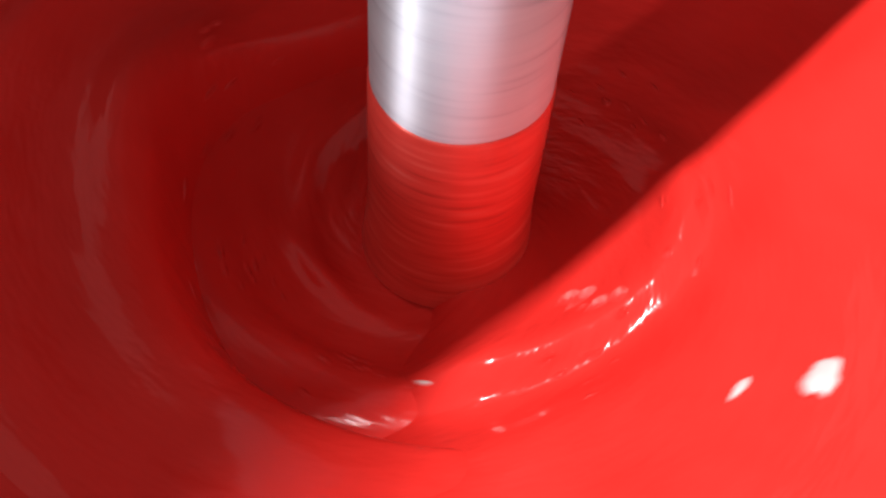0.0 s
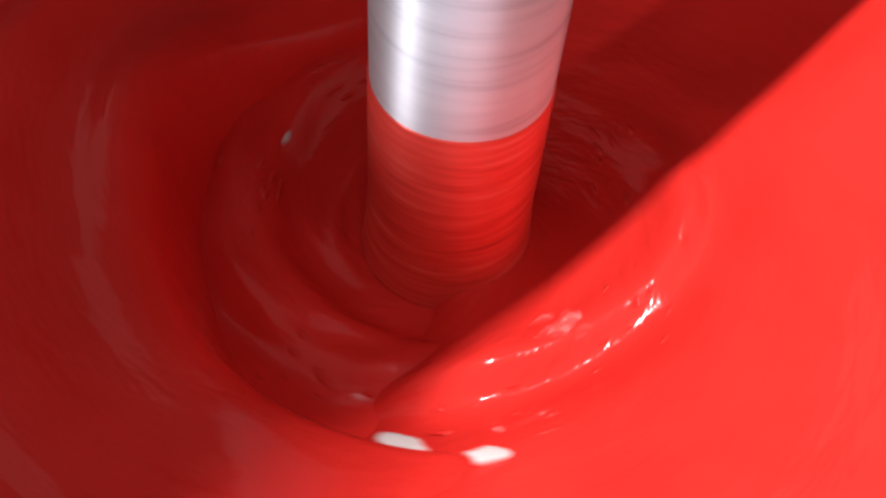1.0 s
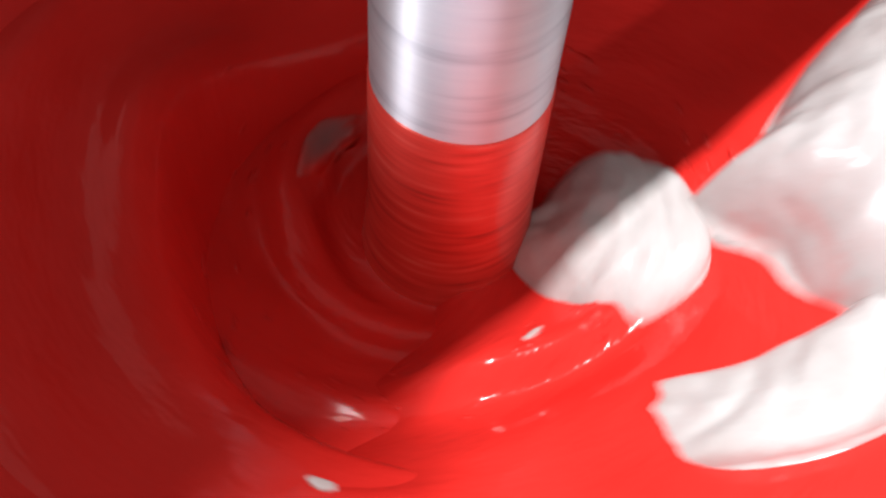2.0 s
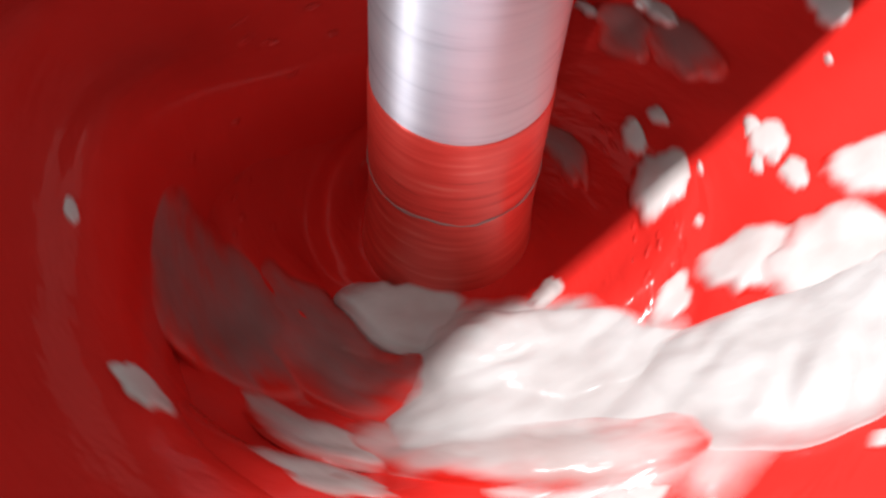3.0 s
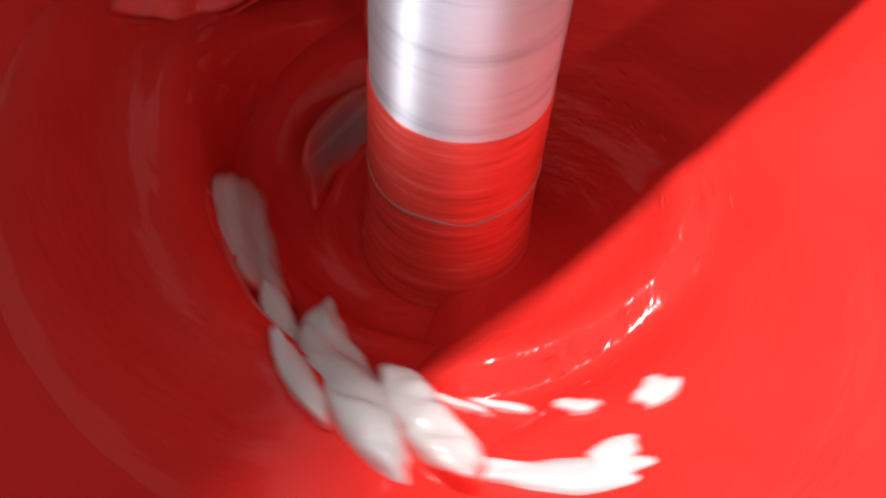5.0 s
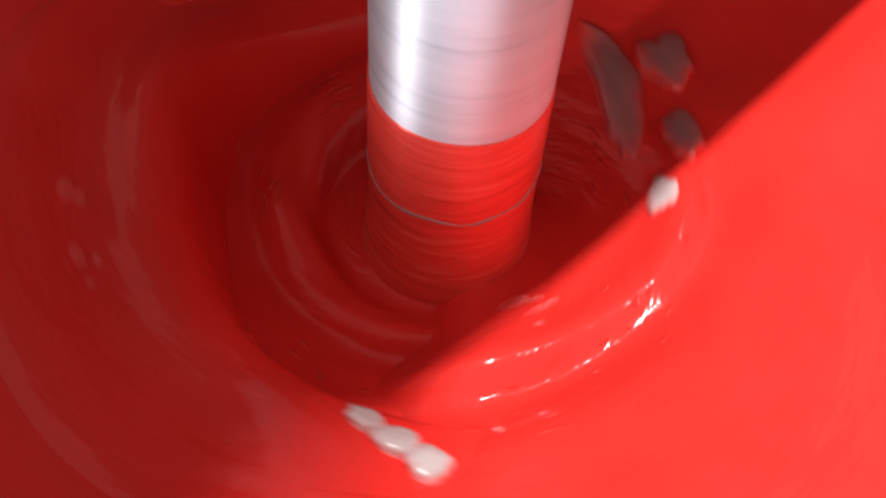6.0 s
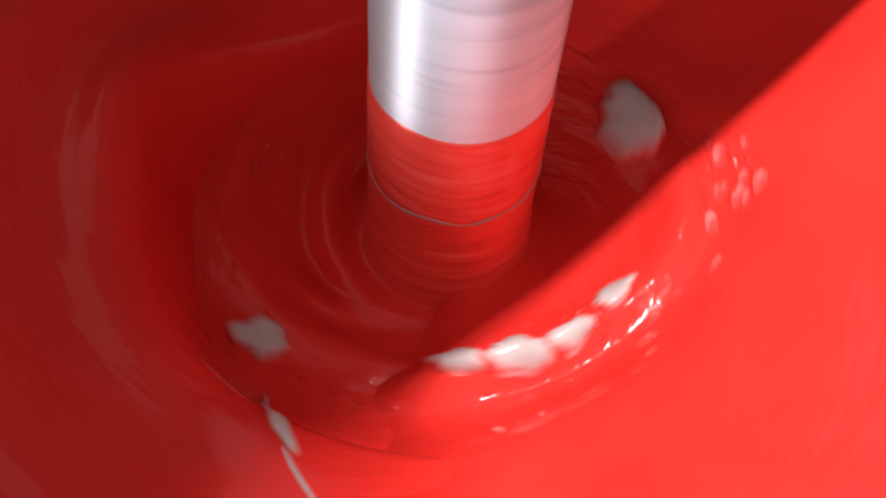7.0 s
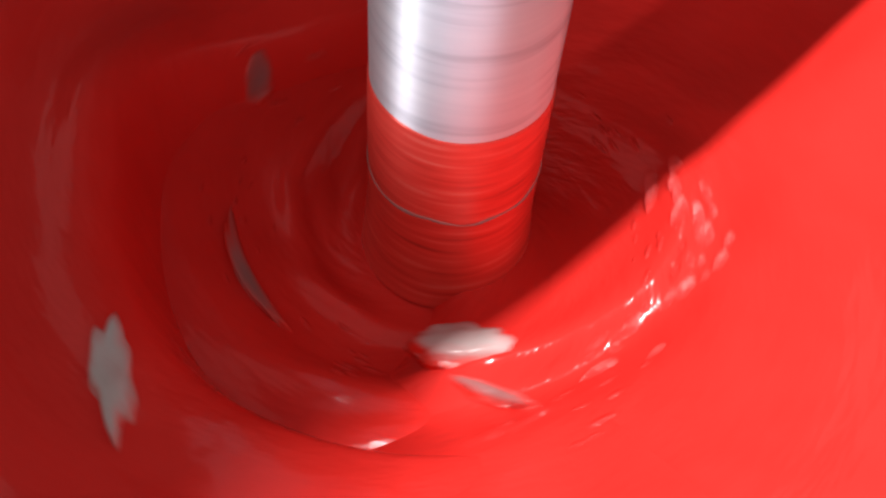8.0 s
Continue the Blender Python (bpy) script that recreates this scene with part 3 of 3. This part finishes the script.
white_piece(0.116, -121, 7.75, 0.036, 0.011, 0.003, 0.114, rise_sink(7.3, 9), 97, ragged=0.45, turn=30, material=PINK)
white_piece(0.091, -134, 7.5, 0.076, 0.003, 0.0015, 0.088, rise_sink(7.3, 7.55), 122, ragged=0.3, turn=22, material=PINK)
white_piece(0.067, -155, 8, 0.05, 0.006, 0.002, 0.067, rise_sink(7.7, 9), 98, ragged=0.3, turn=-8, material=SHADED_FILM)
white_piece(0.101, -111, 7, 0.060, 0.0022, 0.0012, 0.09, rise_sink(6.7, 7.3), 99, ragged=0.3, turn=38, material=PINK)
white_piece(0.082, 147, 8, 0.013, 0.007, 0.0015, 0.08, rise_sink(7.6, 9), 100, material=SHADED_FILM)
white_piece(0.072, 52, 6.5, 0.026, 0.014, 0.003, 0.06, rise_sink(5.9, 6.9), 101, material=SHADED_FILM)
white_piece(0.031, -48, 2.5, 0.06, 0.024, 0.005, 0.042, rise_sink(2.1, 2.9), 102, ragged=0.29)
white_piece(0.101, -37, 3.5, 0.095, 0.030, 0.011, 0.07, rise_sink(3.25, 3.75), 104, ragged=0.2, turn=42)
white_piece(0.125, 29, 2.5, 0.06, 0.014, 0.004, 0.08, rise_sink(2.1, 2.55), 105, turn=20)
white_piece(0.119, 12, 2.5, 0.06, 0.012, 0.004, 0.08, rise_sink(2.1, 2.55), 106, turn=20)
white_piece(0.113, -14, 3, 0.05, 0.04, 0.007, 0.075, rise_sink(2.4, 3.2), 109, ragged=0.35, turn=20)


def spatter():
    """Small bits torn off the white mass."""
    rnd = random.Random(21)
    for k in range(46):
        t = rnd.uniform(2.8, 4.5)
        r = rnd.uniform(0.070, 0.125)
        size = rnd.uniform(0.002, 0.006)
        t0 = max(2.2, t - rnd.uniform(0.4, 0.9))
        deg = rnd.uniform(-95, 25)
        # Bits beyond -78 degrees get the darkened white, as shade in their colour.
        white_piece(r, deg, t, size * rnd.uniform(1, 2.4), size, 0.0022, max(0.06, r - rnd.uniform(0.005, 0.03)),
                    rise_sink(t0, t + rnd.uniform(0.1, 0.4)), 700 + k, ragged=0.45, material=SHADED_FILM if deg < -78 else None)


def wavelets():
    """Small drawn-out crests that ride on the paint and turn with it."""
    rnd = random.Random(5)
    for k in range(70):
        if k % 10 == 0:
            clump = (rnd.uniform(0.056, 0.086), k / 70 * 360 + rnd.uniform(-10, 10))
        r, deg = clump[0] + rnd.gauss(0, 0.006), clump[1] + rnd.gauss(0, 8)
        size = rnd.uniform(0.0008, 0.0017)
        dome = [(size * q, size * (0.42 * math.cos(math.pi / 2 * q) ** 2 - 0.03)) for q in [0.01 + 0.99 * i / 8 for i in range(9)]]
        verts, faces = lathe(dome, 16)
        long = rnd.uniform(1.3, 3.6)
        ob = mesh_object("paint_wavelet", [(x, y * long, z) for x, y, z in verts], faces, RED)
        tagged(ob, "small drawn-out glossy wavelet on the red paint", "wavelet", "wavelets on the paint")
        RIDERS.append((ob, r, deg, -72, ()))


def ripples():
    """Glints put into shape: short crests, tilted between lamp and eye, rise and sink."""
    rnd = random.Random(17)
    clumps = ((0.0, 0.056, -37, 5), (0.5, 0.050, -24, 5), (1.0, 0.055, -48, 8), (3.5, 0.087, -88, 12), (3.5, 0.101, -62, 26), (3.5, 0.137, 22, 10), (4.0, 0.107, -58, 14),
              (4.0, 0.124, -124, 9), (4.5, 0.049, -28, 14), (4.5, 0.058, -4, 9), (4.5, 0.103, -63, 10), (6.0, 0.043, -50, 6), (6.0, 0.109, -154, 5), (6.5, 0.061, -50, 8), (7.0, 0.088, 3, 12),
              (7.0, 0.075, -31, 9), (7.5, 0.090, 9, 8), (7.5, 0.075, -31, 6), (8.0, 0.070, -3, 12), (8.0, 0.079, -12, 14), (8.0, 0.069, -42, 9))
    for at, r0, deg0, count in clumps:
        for _ in range(count):
            r, deg = r0 + rnd.gauss(0, 0.0035), deg0 + rnd.gauss(0, 7)
            size, long = rnd.uniform(0.0010, 0.0030), rnd.uniform(1.2, 2.6)
            dome = [(size * q, size * (0.26 * math.cos(math.pi / 2 * q) ** 2 - 0.10)) for q in [0.01 + 0.99 * i / 7 for i in range(8)]]
            verts, faces = lathe(dome, 14)
            ob = mesh_object("glint_crest", [(p, q * long, z) for p, q, z in verts], faces, GLINT_RED)
            tagged(ob, "short glossy crest tilted to glint on the red paint", "ripple", "ripples on the paint")
            x, y = r * math.cos(radians(deg)), r * math.sin(radians(deg))
            # Tilts aim each crest midway between inspection lamp and camera so it glints.
            GLINTS.append((ob, r, deg, at, 19.5 + 90 * y + rnd.gauss(0, 2.5), -1 - 75 * x + rnd.gauss(0, 2.5), ((at - 0.45, -0.010), (at - 0.2, 0.0), (at + 0.2, 0.0), (at + 0.45, -0.010))))


spatter()
wavelets()
ripples()


def flow(r, deg, at, home, t):
    """Radius and angle at t of what floats at r, deg at the time `at`: drawn in to `home`, faster the nearer it is."""
    step = 0.02 if t > at else -0.02
    now, a = at, deg
    for _ in range(round(abs(t - at) / 0.02)):
        now += step
        rr = min(0.20, max(0.034, home + (r - home) * math.exp(-1.8 * (now - at))))
        a += step * -min(112, max(16, 86 * (0.078 / rr) ** 1.5))
    return min(0.20, max(0.034, home + (r - home) * math.exp(-1.8 * (t - at)))), a


def swirl_rows(r, deg, at, home, ride, lift, soft):
    rows = []
    for k in range(41):
        t = k * 0.2
        rr, a = flow(r, deg, at, home, t)
        z = 0.0004 + bed(rr, radians(a), t, soft) if lift is None else base(rr) + lift
        rows.append((t, pose(rr * math.cos(radians(a)), rr * math.sin(radians(a)), z + level(ride, t), 0, 0, a)))
    return rows


def motions():
    walk(fold, [(t, pose(*fold_shift(t))) for t in [q[0] for q in FOLD]])
    walk(inner, [(k * 0.5, pose(0, 0, 0, 0, 0, -88 * k * 0.5)) for k in range(17)])
    walk(shaft, [(k * 0.1, pose(0, 0, 0, 0, 0, -83 * k)) for k in range(81)])
    for ob, r, deg, omega, ride in RIDERS:
        walk(ob, [(t, Matrix.Rotation(radians(omega * t + deg), 4, "Z") @ pose(r, 0, surface(r, radians(omega * t + deg), t) + level(ride, t), 0, lean(r, radians(omega * t + deg), t))) for t in [k * 0.2 for k in range(41)]])
    for ob, r, deg, at, rx, ry, ride in GLINTS:
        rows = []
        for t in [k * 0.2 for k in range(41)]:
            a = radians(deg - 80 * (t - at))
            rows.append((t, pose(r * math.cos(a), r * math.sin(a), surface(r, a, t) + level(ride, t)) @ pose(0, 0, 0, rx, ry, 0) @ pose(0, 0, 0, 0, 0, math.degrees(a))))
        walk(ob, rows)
    walk(paint_line, [(0, pose(0, 0, -0.02)), (1.7, pose(0, 0, -0.02)), (2.3, pose(0, 0, 0.031)), (2.6, pose(0, 0, 0.027)), (2.9, pose(0, 0, 0.0352)), (8, pose(0, 0, 0.0356))])
    for ob, r, deg, at, home, ride, lift, soft in PIECES:
        walk(ob, swirl_rows(r, deg, at, home, ride, lift, soft))


motions()
